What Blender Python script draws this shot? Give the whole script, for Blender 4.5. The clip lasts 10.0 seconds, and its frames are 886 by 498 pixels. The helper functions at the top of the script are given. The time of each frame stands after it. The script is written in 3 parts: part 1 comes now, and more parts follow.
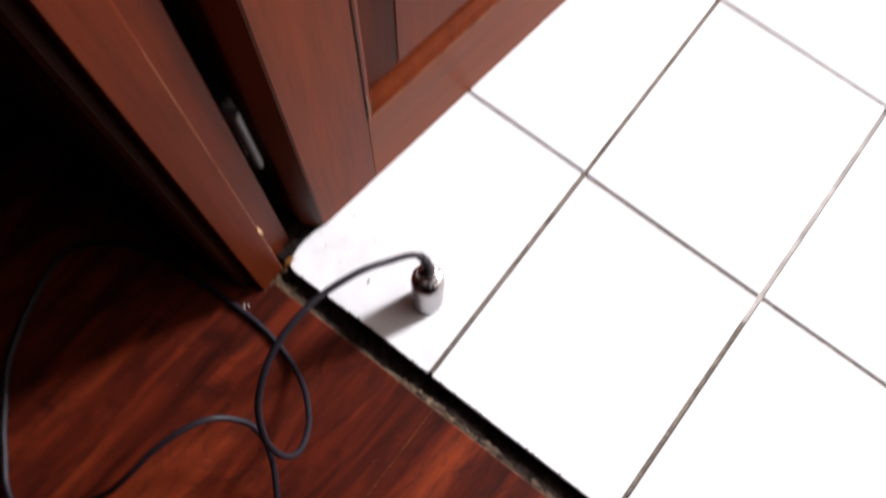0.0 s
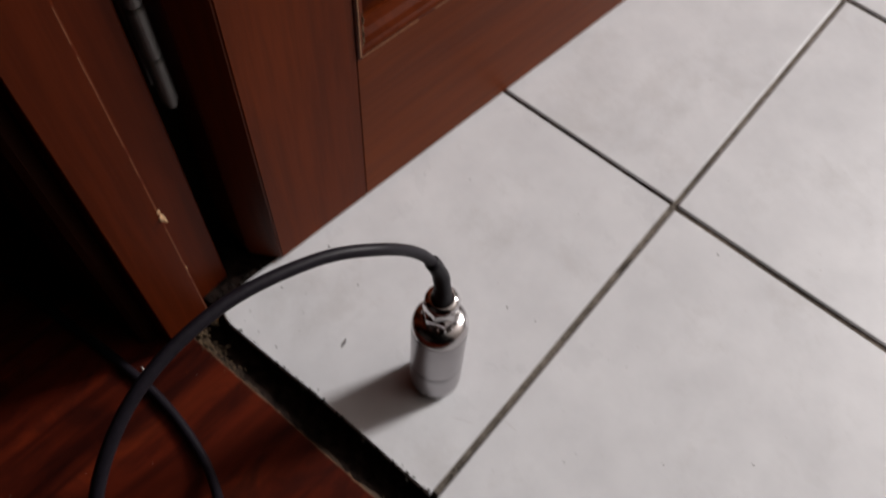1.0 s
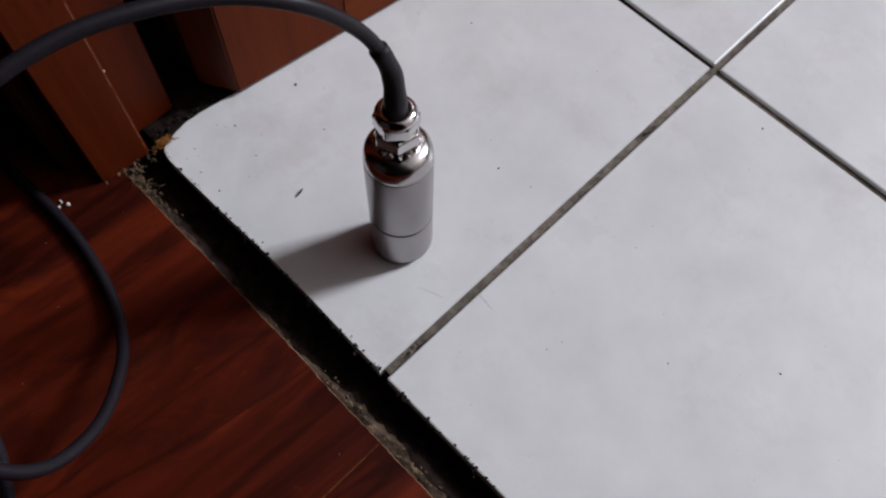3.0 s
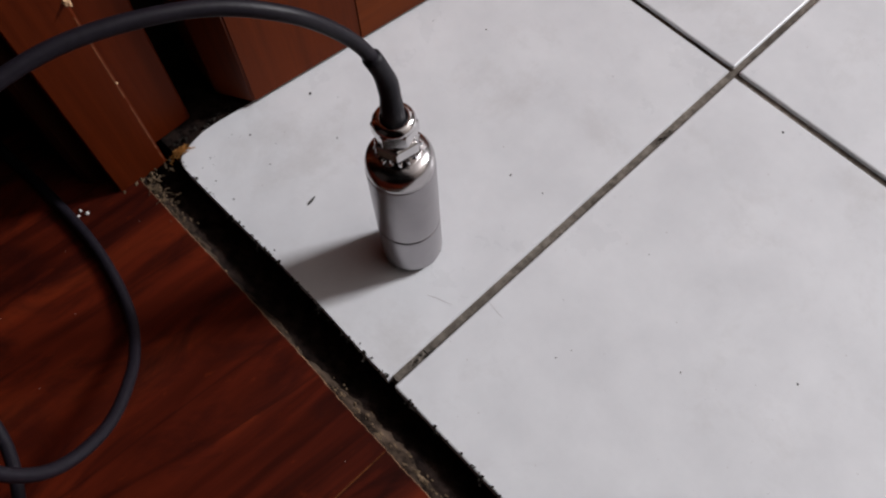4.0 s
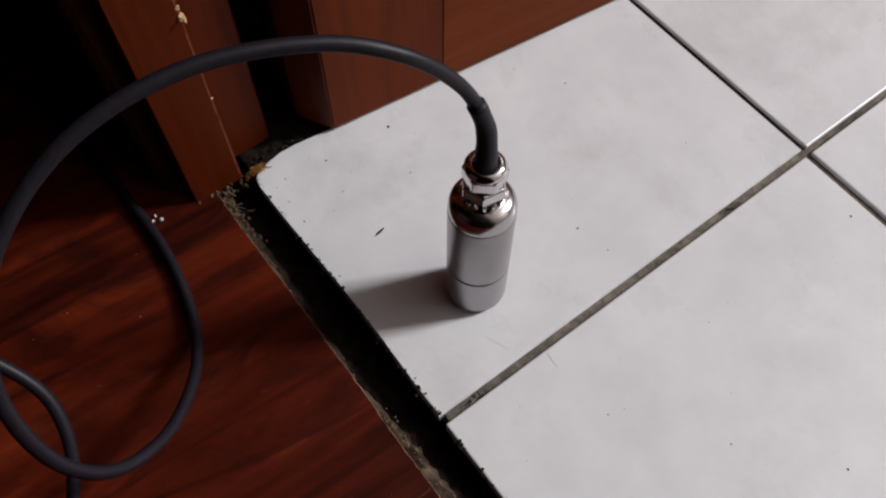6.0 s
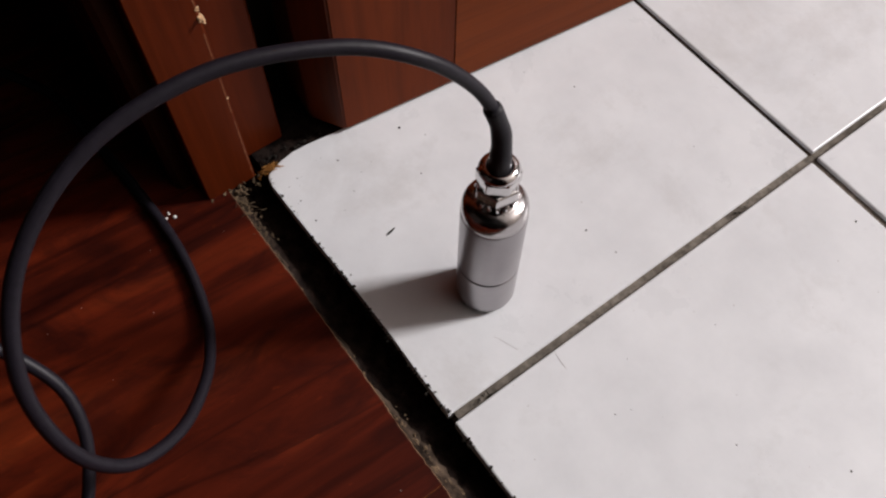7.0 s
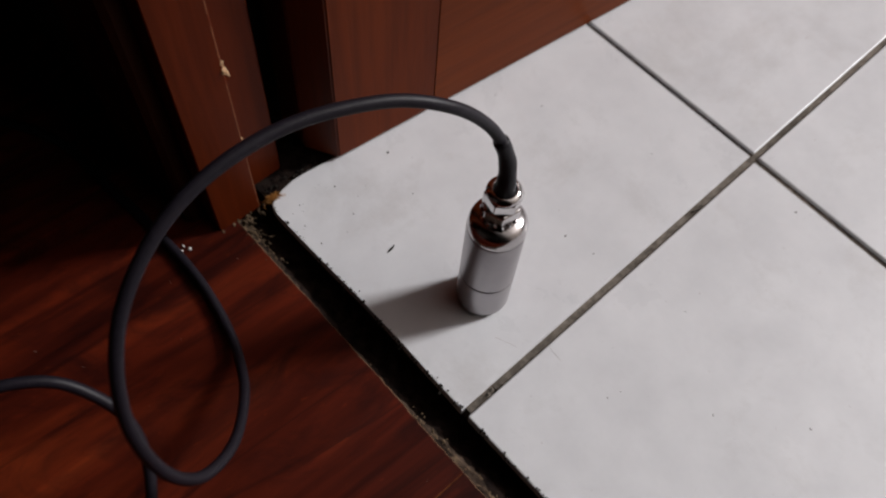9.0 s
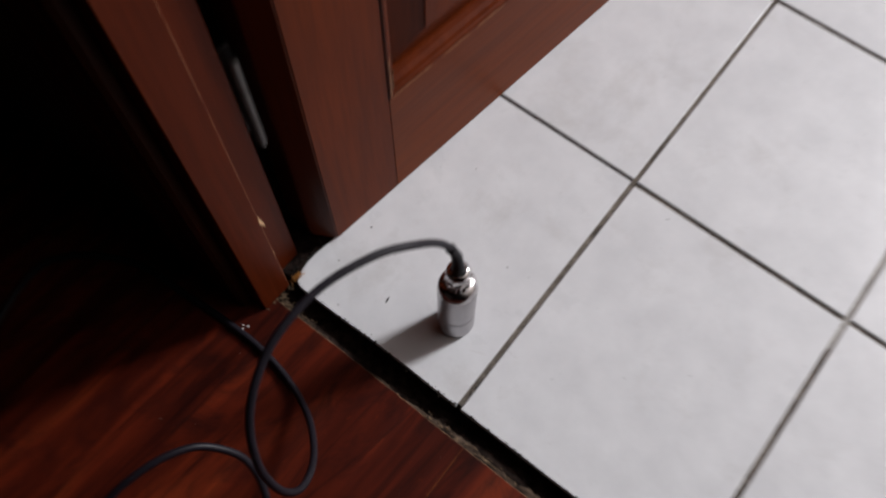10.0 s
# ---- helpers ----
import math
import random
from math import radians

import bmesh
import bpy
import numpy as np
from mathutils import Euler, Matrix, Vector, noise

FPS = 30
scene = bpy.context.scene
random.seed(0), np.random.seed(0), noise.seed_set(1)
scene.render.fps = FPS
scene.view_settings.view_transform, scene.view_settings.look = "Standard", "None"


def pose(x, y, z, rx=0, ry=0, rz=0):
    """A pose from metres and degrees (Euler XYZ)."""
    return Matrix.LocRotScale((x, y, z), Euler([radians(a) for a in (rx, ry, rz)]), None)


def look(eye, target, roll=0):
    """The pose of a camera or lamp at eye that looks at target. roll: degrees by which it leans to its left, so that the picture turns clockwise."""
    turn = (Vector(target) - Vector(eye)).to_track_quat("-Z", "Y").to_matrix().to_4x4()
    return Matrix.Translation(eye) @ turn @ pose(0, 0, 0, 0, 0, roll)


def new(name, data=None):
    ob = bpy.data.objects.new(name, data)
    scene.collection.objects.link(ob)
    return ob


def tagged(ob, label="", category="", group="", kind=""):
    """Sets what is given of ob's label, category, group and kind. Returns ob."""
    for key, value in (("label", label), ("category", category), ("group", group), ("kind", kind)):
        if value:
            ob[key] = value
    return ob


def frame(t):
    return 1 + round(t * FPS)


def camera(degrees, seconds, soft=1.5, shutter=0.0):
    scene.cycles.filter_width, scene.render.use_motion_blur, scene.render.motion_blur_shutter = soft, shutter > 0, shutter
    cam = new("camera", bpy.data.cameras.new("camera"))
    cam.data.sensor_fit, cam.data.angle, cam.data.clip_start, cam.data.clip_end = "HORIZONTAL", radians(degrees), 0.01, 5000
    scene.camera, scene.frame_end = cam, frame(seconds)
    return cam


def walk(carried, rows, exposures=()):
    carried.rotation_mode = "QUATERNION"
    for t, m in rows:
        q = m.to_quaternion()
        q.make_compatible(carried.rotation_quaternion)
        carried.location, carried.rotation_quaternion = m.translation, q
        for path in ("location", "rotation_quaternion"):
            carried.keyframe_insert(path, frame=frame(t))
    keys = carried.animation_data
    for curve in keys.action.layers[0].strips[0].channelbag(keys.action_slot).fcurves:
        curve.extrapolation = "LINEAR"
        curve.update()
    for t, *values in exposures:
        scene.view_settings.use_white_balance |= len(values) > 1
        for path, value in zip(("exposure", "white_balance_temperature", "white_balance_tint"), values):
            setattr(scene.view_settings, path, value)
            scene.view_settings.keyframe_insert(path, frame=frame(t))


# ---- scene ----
cam = camera(55.4, 10.0, soft=2.15, shutter=0.65)
PATH = [
    (0, (0.059, -0.332, 0.776), (-0.243, 0.127, -1.147), 4.3),
    (0.2, (0.05, -0.336, 0.715), (-0.212, 0.094, -1.22), 7.0),
    (0.3, (0.0591, -0.3401, 0.6898), (-0.231, 0.132, -1.232), 5.81),
    (0.5, (0.036, -0.331, 0.623), (-0.231, 0.185, -1.291), 10.0),
    (0.7, (0.04, -0.329, 0.552), (-0.293, 0.352, -1.299), 12.4),
    (0.9, (0.045, -0.3243, 0.4928), (-0.412, 0.402, -1.314), 6.79),
    (1, (0.052, -0.333, 0.477), (-0.493, 0.431, -1.289), 4.9),
    (1.1, (0.0587, -0.3329, 0.4693), (-0.527, 0.44, -1.28), 2.34),
    (1.2, (0.066, -0.327, 0.443), (-0.556, 0.444, -1.294), 1.2),
    (1.3, (0.0676, -0.3166, 0.426), (-0.534, 0.389, -1.346), -0.98),
    (1.4, (0.0715, -0.3093, 0.4122), (-0.56, 0.375, -1.358), -2.23),
    (1.5, (0.071, -0.288, 0.404), (-0.549, 0.338, -1.391), -3.8),
    (1.7, (0.0577, -0.2774, 0.3836), (-0.526, 0.352, -1.423), -0.3),
    (1.8, (0.0571, -0.2744, 0.3755), (-0.541, 0.326, -1.436), -1.26),
    (2, (0.047, -0.289, 0.364), (-0.544, 0.338, -1.441), 2.0),
    (2.2, (0.0449, -0.3075, 0.3574), (-0.466, 0.366, -1.455), 7.71),
    (2.5, (0.058, -0.325, 0.363), (-0.435, 0.324, -1.463), 8.4),
    (2.7, (0.077, -0.321, 0.369), (-0.438, 0.328, -1.452), 6.9),
    (3.8, (0.104, -0.303, 0.383), (-0.589, 0.266, -1.405), -4.0),
    (4, (0.106, -0.3, 0.375), (-0.561, 0.25, -1.429), -4.3),
    (4.5, (0.099, -0.299, 0.375), (-0.599, 0.302, -1.4), -0.6),
    (5, (0.095, -0.304, 0.377), (-0.619, 0.288, -1.395), 0.6),
    (5.5, (0.092, -0.318, 0.379), (-0.649, 0.271, -1.383), 1.2),
    (5.7, (0.09, -0.318, 0.381), (-0.655, 0.252, -1.386), 0.3),
    (6.8, (0.09, -0.321, 0.384), (-0.657, 0.246, -1.383), 0.1),
    (7, (0.088, -0.324, 0.387), (-0.655, 0.246, -1.38), 1.0),
    (7.2, (0.0905, -0.3308, 0.3861), (-0.662, 0.253, -1.373), 1.43),
    (7.5, (0.093, -0.337, 0.387), (-0.679, 0.282, -1.351), 4.5),
    (7.8, (0.0787, -0.3213, 0.3772), (-0.623, 0.379, -1.36), 7.24),
    (8, (0.065, -0.318, 0.374), (-0.566, 0.392, -1.386), 10.1),
    (8.2, (0.0563, -0.3264, 0.3602), (-0.509, 0.397, -1.417), 12.31),
    (8.5, (0.057, -0.317, 0.371), (-0.468, 0.403, -1.419), 12.1),
    (8.7, (0.0596, -0.3377, 0.3958), (-0.484, 0.37, -1.394), 11.09),
    (9, (0.074, -0.364, 0.43), (-0.556, 0.339, -1.333), 6.5),
    (9.2, (0.0931, -0.3849, 0.4457), (-0.58, 0.43, -1.252), 6.59),
    (9.5, (0.096, -0.397, 0.48), (-0.532, 0.457, -1.215), 6.6),
    (9.6, (0.0963, -0.3991, 0.4938), (-0.473, 0.472, -1.214), 8.92),
    (9.7, (0.097, -0.387, 0.518), (-0.467, 0.373, -1.244), 5.1),
    (9.8, (0.084, -0.39, 0.549), (-0.459, 0.33, -1.236), 3.0),
    (10, (0.079, -0.371, 0.648), (-0.404, 0.251, -1.19), 0.2),
]
# exposure follows the phone's own metering: bright at first, then settling
EXPOSURES = [(0.0, 1.30, 6600, 12), (0.2, 0.90, 6550, 12), (0.5, 0.44, 6550, 11), (0.7, 0.18, 6700, 10), (1.0, 0.0, 6900, 11), (1.5, 0.0, 6850, 10), (2.0, -0.03, 6300, 10),
             (2.7, 0.05, 6250, 10), (4.0, 0.14, 6500, 10), (5.5, 0.12, 6600, 10), (6.8, 0.38, 6800, 11), (7.5, 0.42, 6850, 12), (8.0, 0.24, 6800, 10), (8.5, 0.16, 6700, 10),
             (9.0, 0.06, 6700, 10), (10.0, 0.1, 6550, 10)]
walk(cam, [(t, look(eye, target, roll)) for t, eye, target, roll in PATH], EXPOSURES)

# ---- world and light ----
world = bpy.data.worlds.new("sky")
scene.world = world
world.use_nodes = True
sky = world.node_tree.nodes.new("ShaderNodeTexSky")
sky.sky_type = "NISHITA"
sky.sun_disc = False
sky.sun_elevation, sky.sun_rotation = radians(50), radians(200)
world.node_tree.nodes["Background"].inputs["Strength"].default_value = 0.1
world.node_tree.links.new(sky.outputs["Color"], world.node_tree.nodes["Background"].inputs["Color"])

# the window of the tiled room: its opening, and the sky's light in it
WIN_X0, WIN_X1, WIN_Z0, WIN_Z1, WIN_Y = 1.00, 1.63, 1.74, 2.88, 2.82
lamp = bpy.data.lights.new("window_light", "AREA")
lamp.shape, lamp.size, lamp.size_y = "RECTANGLE", WIN_X1 - WIN_X0 - 0.02, WIN_Z1 - WIN_Z0 - 0.02
lamp.energy, lamp.color = 189.0, (0.985, 0.983, 1.025)
new("window_light", lamp).matrix_world = pose((WIN_X0 + WIN_X1) / 2, WIN_Y + 0.005, (WIN_Z0 + WIN_Z1) / 2, -90, 0, 0)


# ---- materials ----
def nodes_of(name):
    m = bpy.data.materials.new(name)
    m.use_nodes = True
    nt = m.node_tree
    return m, nt, nt.nodes["Principled BSDF"]


def put(nt, kind, **inputs):
    n = nt.nodes.new(kind)
    for key, value in inputs.items():
        n.inputs[key.replace("_", " ")].default_value = value
    return n


def coords(nt, scale=(1, 1, 1), shift=True, lean=0):
    """Object coordinates, stretched, and shifted at random from piece to piece."""
    tc = nt.nodes.new("ShaderNodeTexCoord")
    mp = nt.nodes.new("ShaderNodeMapping")
    mp.inputs["Scale"].default_value = scale
    out = tc.outputs["Object"]
    if lean:
        turn = nt.nodes.new("ShaderNodeMapping")
        turn.inputs["Rotation"].default_value = (0, 0, radians(lean))
        nt.links.new(out, turn.inputs["Vector"])
        out = turn.outputs["Vector"]
    nt.links.new(out, mp.inputs["Vector"])
    if shift:
        info = nt.nodes.new("ShaderNodeObjectInfo")
        mul = nt.nodes.new("ShaderNodeVectorMath")
        mul.operation = "SCALE"
        mul.inputs[0].default_value = (37.0, 23.0, 51.0)
        nt.links.new(info.outputs["Random"], mul.inputs["Scale"])
        nt.links.new(mul.outputs[0], mp.inputs["Location"])
    return mp.outputs["Vector"]


def noise_tex(nt, vec, scale, detail=4.0, rough=0.55, distort=0.0):
    n = put(nt, "ShaderNodeTexNoise", Scale=scale, Detail=detail, Roughness=rough, Distortion=distort)
    nt.links.new(vec, n.inputs["Vector"])
    return n.outputs["Fac"]


def ramp(nt, fac, *stops):
    r = nt.nodes.new("ShaderNodeValToRGB")
    els = r.color_ramp.elements
    while len(els) < len(stops):
        els.new(0.5)
    for e, (p, c) in zip(els, stops):
        e.position, e.color = p, (*c, 1) if len(c) == 3 else c
    nt.links.new(fac, r.inputs["Fac"])
    return r.outputs["Color"]


def mixed(nt, fac, a, b, mode="MIX"):
    m = nt.nodes.new("ShaderNodeMix")
    m.data_type, m.blend_type = "RGBA", mode
    for value, sock in ((fac, m.inputs[0]), (a, m.inputs[6]), (b, m.inputs[7])):
        if isinstance(value, (int, float)):
            sock.default_value = value
        elif isinstance(value, tuple):
            sock.default_value = (*value, 1)
        else:
            nt.links.new(value, sock)
    return m.outputs[2]


def bump(nt, bsdf, height, strength, distance):
    b = put(nt, "ShaderNodeBump", Strength=strength, Distance=distance)
    nt.links.new(height, b.inputs["Height"])
    nt.links.new(b.outputs["Normal"], bsdf.inputs["Normal"])


def grey(v):
    return (v, v, v)


def ceramic():
    m, nt, b = nodes_of("white_ceramic")
    v = coords(nt)
    cloud = noise_tex(nt, v, 26, 5, 0.6)
    col = ramp(nt, cloud, (0.3, (0.634, 0.638, 0.657)), (0.7, (0.729, 0.733, 0.751)))
    smear = noise_tex(nt, v, 11, 6, 0.72, 0.25)
    col = mixed(nt, ramp(nt, smear, (0.54, grey(0.0)), (0.76, grey(0.6))), col, (0.50, 0.485, 0.48))
    speck = noise_tex(nt, v, 420, 2, 0.5)
    col = mixed(nt, ramp(nt, speck, (0.76, grey(0.0)), (0.80, grey(0.6))), col, (0.35, 0.31, 0.30))
    nt.links.new(col, b.inputs["Base Color"])
    nt.links.new(ramp(nt, smear, (0.3, grey(0.24)), (0.75, grey(0.42))), b.inputs["Roughness"])
    b.inputs["Specular IOR Level"].default_value = 0.32
    bump(nt, b, noise_tex(nt, v, 60, 3), 0.15, 0.0006)
    return m


def rough_stuff(name, dark, light, scale=300, rough=0.9, depth=0.0015, spread=(0.35, 0.7)):
    m, nt, b = nodes_of(name)
    v = coords(nt)
    n = noise_tex(nt, v, scale, 6, 0.65)
    big = noise_tex(nt, v, scale * 0.12, 3)
    col = ramp(nt, n, (spread[0], dark), (spread[1], light))
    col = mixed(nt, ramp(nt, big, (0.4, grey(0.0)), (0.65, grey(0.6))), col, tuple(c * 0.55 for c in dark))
    nt.links.new(col, b.inputs["Base Color"])
    b.inputs["Roughness"].default_value = rough
    b.inputs["Specular IOR Level"].default_value = 0.08
    bump(nt, b, n, 0.8, depth)
    return m


def timber(name, axis, dark, mid, light, rough=(0.28, 0.5), streak=0.5, grain_scale=1.0, squeeze=0.09, lean=0, spec=0.2):
    """Varnished wood whose grain runs along the axis."""
    m, nt, b = nodes_of(name)
    sq = [1.0, 1.0, 1.0]
    sq["xyz".index(axis)] = squeeze
    v = coords(nt, tuple(sq), lean=lean)
    broad = noise_tex(nt, v, 16 * grain_scale, 5, 0.6, 1.6 if lean else 0.8)
    sq["xyz".index(axis)] = 0.06
    fine = noise_tex(nt, coords(nt, tuple(sq), lean=lean), 190 * grain_scale, 4, 0.6, 0.3)
    col = ramp(nt, broad, (0.28, dark), (0.5, mid), (0.74, light))
    col = mixed(nt, ramp(nt, fine, (0.36, grey(streak)), (0.6, grey(0.0))), col, tuple(c * 0.35 for c in dark))
    blotch = noise_tex(nt, coords(nt), 11, 4)
    col = mixed(nt, ramp(nt, blotch, (0.35, grey(0.0)), (0.7, grey(0.35))), col, tuple(c * 0.7 for c in mid))
    if lean:
        sq["xyz".index(axis)] = 0.36
        knots = noise_tex(nt, coords(nt, tuple(sq), lean=lean + 4), 34, 5, 0.7, 1.1)
        col = mixed(nt, ramp(nt, knots, (0.48, grey(0.0)), (0.66, grey(0.75))), col, dark)
        sq["xyz".index(axis)] = 0.05
        veins = noise_tex(nt, coords(nt, tuple(sq), lean=lean + 2), 42, 3, 0.5, 0.4)
        col = mixed(nt, ramp(nt, veins, (0.50, grey(0.0)), (0.53, grey(0.5)), (0.57, grey(0.0))), col, tuple(c * 0.4 for c in dark))
        sq["xyz".index(axis)] = 0.36
        flecks = noise_tex(nt, coords(nt, tuple(sq), lean=lean), 330, 3, 0.6)
        col = mixed(nt, ramp(nt, flecks, (0.66, grey(0.0)), (0.78, grey(0.22))), col, light)
    nt.links.new(col, b.inputs["Base Color"])
    nt.links.new(ramp(nt, broad, (0.3, grey(rough[0])), (0.7, grey(rough[1]))), b.inputs["Roughness"])
    b.inputs["Specular IOR Level"].default_value = spec
    bump(nt, b, fine, 0.25, 0.0006)
    return m


def metal(name, colour, rough):
    m, nt, b = nodes_of(name)
    n = noise_tex(nt, coords(nt), 350, 4, 0.6)
    wear = noise_tex(nt, coords(nt), 120, 4)
    nt.links.new(ramp(nt, wear, (0.3, tuple(c * 0.95 for c in colour)), (0.65, colour)), b.inputs["Base Color"])
    b.inputs["Metallic"].default_value = 1.0
    nt.links.new(ramp(nt, n, (0.25, grey(max(rough - 0.015, 0.03))), (0.75, grey(rough + 0.015))), b.inputs["Roughness"])
    return m


def plain(name, colour, rough=0.6, scale=60, vary=0.2, relief=0.1, spec=0.5):
    m, nt, b = nodes_of(name)
    v = coords(nt)
    n = noise_tex(nt, v, scale, 5)
    nt.links.new(ramp(nt, n, (0.3, tuple(c * (1 - vary) for c in colour)), (0.7, tuple(min(c * (1 + vary), 1) for c in colour))), b.inputs["Base Color"])
    b.inputs["Roughness"].default_value = rough
    b.inputs["Specular IOR Level"].default_value = spec
    bump(nt, b, n, relief, 0.0005)
    return m


TILE = ceramic()
GROUT = rough_stuff("grey_grout", (0.080, 0.068, 0.056), (0.31, 0.27, 0.23), 260, 0.95, 0.0008, (0.3, 0.75))
PALE_GROUT = rough_stuff("pale_grout", (0.30, 0.28, 0.26), (0.52, 0.50, 0.47), 260, 0.95, 0.0008, (0.3, 0.75))
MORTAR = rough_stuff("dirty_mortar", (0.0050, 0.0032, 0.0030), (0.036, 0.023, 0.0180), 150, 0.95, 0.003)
DEBRIS = rough_stuff("plaster_crumbs", (0.030, 0.020, 0.013), (0.27, 0.19, 0.12), 200)
# dusty rubble of the gap; also colours the painted shade in one joint
DUST_AND_SHADE = rough_stuff("dusty_rubble_and_shade", (0.012, 0.0078, 0.0058), (0.150, 0.104, 0.074), 90, 0.95, 0.0025, (0.40, 0.78))
HAIR = plain("grey_hair", (0.34, 0.30, 0.28), 0.7, 300)
# contact shade at the sensor's foot, put into a dark base colour
BASE_SHADE = plain("base_contact_shade", (0.085, 0.080, 0.080), 0.4, 200, 0.15)
SAWDUST = rough_stuff("orange_foam", (0.26, 0.10, 0.022), (0.56, 0.28, 0.085), 500)
SOIL = rough_stuff("dark_crumbs", (0.010, 0.009, 0.008), (0.05, 0.042, 0.035), 500)
PLANK = timber("red_brown_varnished_floorboard", "y", (0.015, 0.0020, 0.0013), (0.098, 0.0110, 0.0030), (0.265, 0.0390, 0.0075), (0.38, 0.52), 0.35, 0.85, 0.14, 3)
DOOR_V = timber("varnished_door_wood_upright", "z", (0.078, 0.0125, 0.0020), (0.109, 0.0181, 0.0030), (0.142, 0.0252, 0.0045), (0.38, 0.48), 0.32, spec=0.07)
DOOR_H = timber("varnished_door_wood_lying", "x", (0.109, 0.0198, 0.0027), (0.148, 0.0284, 0.0040), (0.187, 0.0384, 0.0060), (0.38, 0.48), 0.32, spec=0.07)
FRAME_V = timber("varnished_frame_wood_upright", "z", (0.055, 0.0084, 0.0019), (0.083, 0.0128, 0.0028), (0.118, 0.0196, 0.0045), (0.38, 0.5), 0.34, spec=0.05)
FRAME_H = timber("varnished_frame_wood_lying", "x", (0.055, 0.0084, 0.0019), (0.083, 0.0128, 0.0028), (0.118, 0.0196, 0.0045), (0.38, 0.5), 0.34, spec=0.05)
DARK_WOOD = timber("dark_stained_wood", "z", (0.020, 0.0055, 0.002), (0.038, 0.010, 0.0035), (0.06, 0.016, 0.006), (0.5, 0.62), 0.3, spec=0.06)
BARE_WOOD = plain("bare_pale_wood", (0.50, 0.31, 0.17), 0.85, 400)
WORN = plain("worn_varnish_edge", (0.24, 0.105, 0.045), 0.7, 700, 0.4)
STEEL = metal("satin_stainless_steel", (0.37, 0.35, 0.362), 0.32)
POLISHED = metal("turned_stainless_steel", (0.50, 0.475, 0.475), 0.20)
NICKEL = metal("nickel_plated_brass", (0.66, 0.64, 0.64), 0.13)
GROOVE = plain("dark_seal_rubber", (0.03, 0.028, 0.026), 0.7, 300)
RUBBER = plain("dark_grey_cable_jacket", (0.0098, 0.0078, 0.0120), 0.48, 500, 0.25, 0.15, 0.26)
SLEEVE = plain("black_shrink_sleeve", (0.0090, 0.0078, 0.0108), 0.52, 300, 0.25, 0.3, 0.26)
ZINC = metal("dull_zinc", (0.25, 0.24, 0.23), 0.55)
# for unseen walls, toned to warm and dim the light bounced into shadows
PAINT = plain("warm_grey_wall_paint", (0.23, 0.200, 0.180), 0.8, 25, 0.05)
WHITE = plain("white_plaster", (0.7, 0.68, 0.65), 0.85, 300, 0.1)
# near-black stand-in that keeps bounced light off the shaded boards and frame
LOW_BOUNCE = plain("low_bounce_wall", (0.016, 0.009, 0.006), 0.95, 25, 0.1)
CEILING = plain("pale_ceiling_paint", (0.40, 0.375, 0.35), 0.85, 25, 0.04)

m, nt, b = nodes_of("window_glass")
b.inputs["Transmission Weight"].default_value, b.inputs["Roughness"].default_value, b.inputs["IOR"].default_value = 1.0, 0.0, 1.45
GLASS = m


# ---- mesh helpers ----
def mesh_from(name, bm, material, smooth=False):
    me = bpy.data.meshes.new(name)
    bmesh.ops.recalc_face_normals(bm, faces=bm.faces[:])
    bm.to_mesh(me)
    bm.free()
    me.materials.append(material)
    if smooth:
        me.polygons.foreach_set("use_smooth", [True] * len(me.polygons))
        me.update()
    return me


def part(name, bm, material, parent=None, label="", smooth=False):
    ob = new(name, mesh_from(name, bm, material, smooth))
    if parent:
        ob.parent = parent
    if label:
        ob["label"] = label
    return ob


def box(x0, x1, y0, y1, z0, z1, bevel=0.0, bm=None, segments=2):
    own = bmesh.new()
    bmesh.ops.create_cube(own, size=1.0)
    for v in own.verts:
        v.co = Vector((x0 if v.co.x < 0 else x1, y0 if v.co.y < 0 else y1, z0 if v.co.z < 0 else z1))
    if bevel:
        bmesh.ops.bevel(own, geom=own.edges[:], offset=bevel, segments=segments, affect="EDGES", profile=0.5)
    if bm is None:
        return own
    tmp = bpy.data.meshes.new("tmp")
    own.to_mesh(tmp)
    own.free()
    bm.from_mesh(tmp)
    bpy.data.meshes.remove(tmp)
    return bm


def lathe(profile, sides=48, centre=(0, 0, 0)):
    """A turned body from (radius, height) pairs."""
    bm = bmesh.new()
    rings = []
    for r, z in profile:
        rings.append([bm.verts.new((centre[0] + r * math.cos(2 * math.pi * i / sides), centre[1] + r * math.sin(2 * math.pi * i / sides), centre[2] + z)) for i in range(sides)])
    for a, c in zip(rings, rings[1:]):
        for i in range(sides):
            bm.faces.new((a[i], a[(i + 1) % sides], c[(i + 1) % sides], c[i]))
    bm.faces.new(rings[0][::-1])
    bm.faces.new(rings[-1])
    return bm


def hexagon(r, z0, z1, turn, chamfer=0.001):
    bm = bmesh.new()
    rings = []
    for rr, z in ((r - chamfer, z0), (r, z0 + chamfer), (r, z1 - chamfer), (r - chamfer, z1)):
        rings.append([bm.verts.new((rr * math.cos(turn + i * math.pi / 3), rr * math.sin(turn + i * math.pi / 3), z)) for i in range(6)])
    for a, c in zip(rings, rings[1:]):
        for i in range(6):
            bm.faces.new((a[i], a[(i + 1) % 6], c[(i + 1) % 6], c[i]))
    bm.faces.new(rings[0][::-1])
    bm.faces.new(rings[-1])
    bmesh.ops.bevel(bm, geom=bm.edges[:], offset=0.0003, segments=1, affect="EDGES")
    return bm


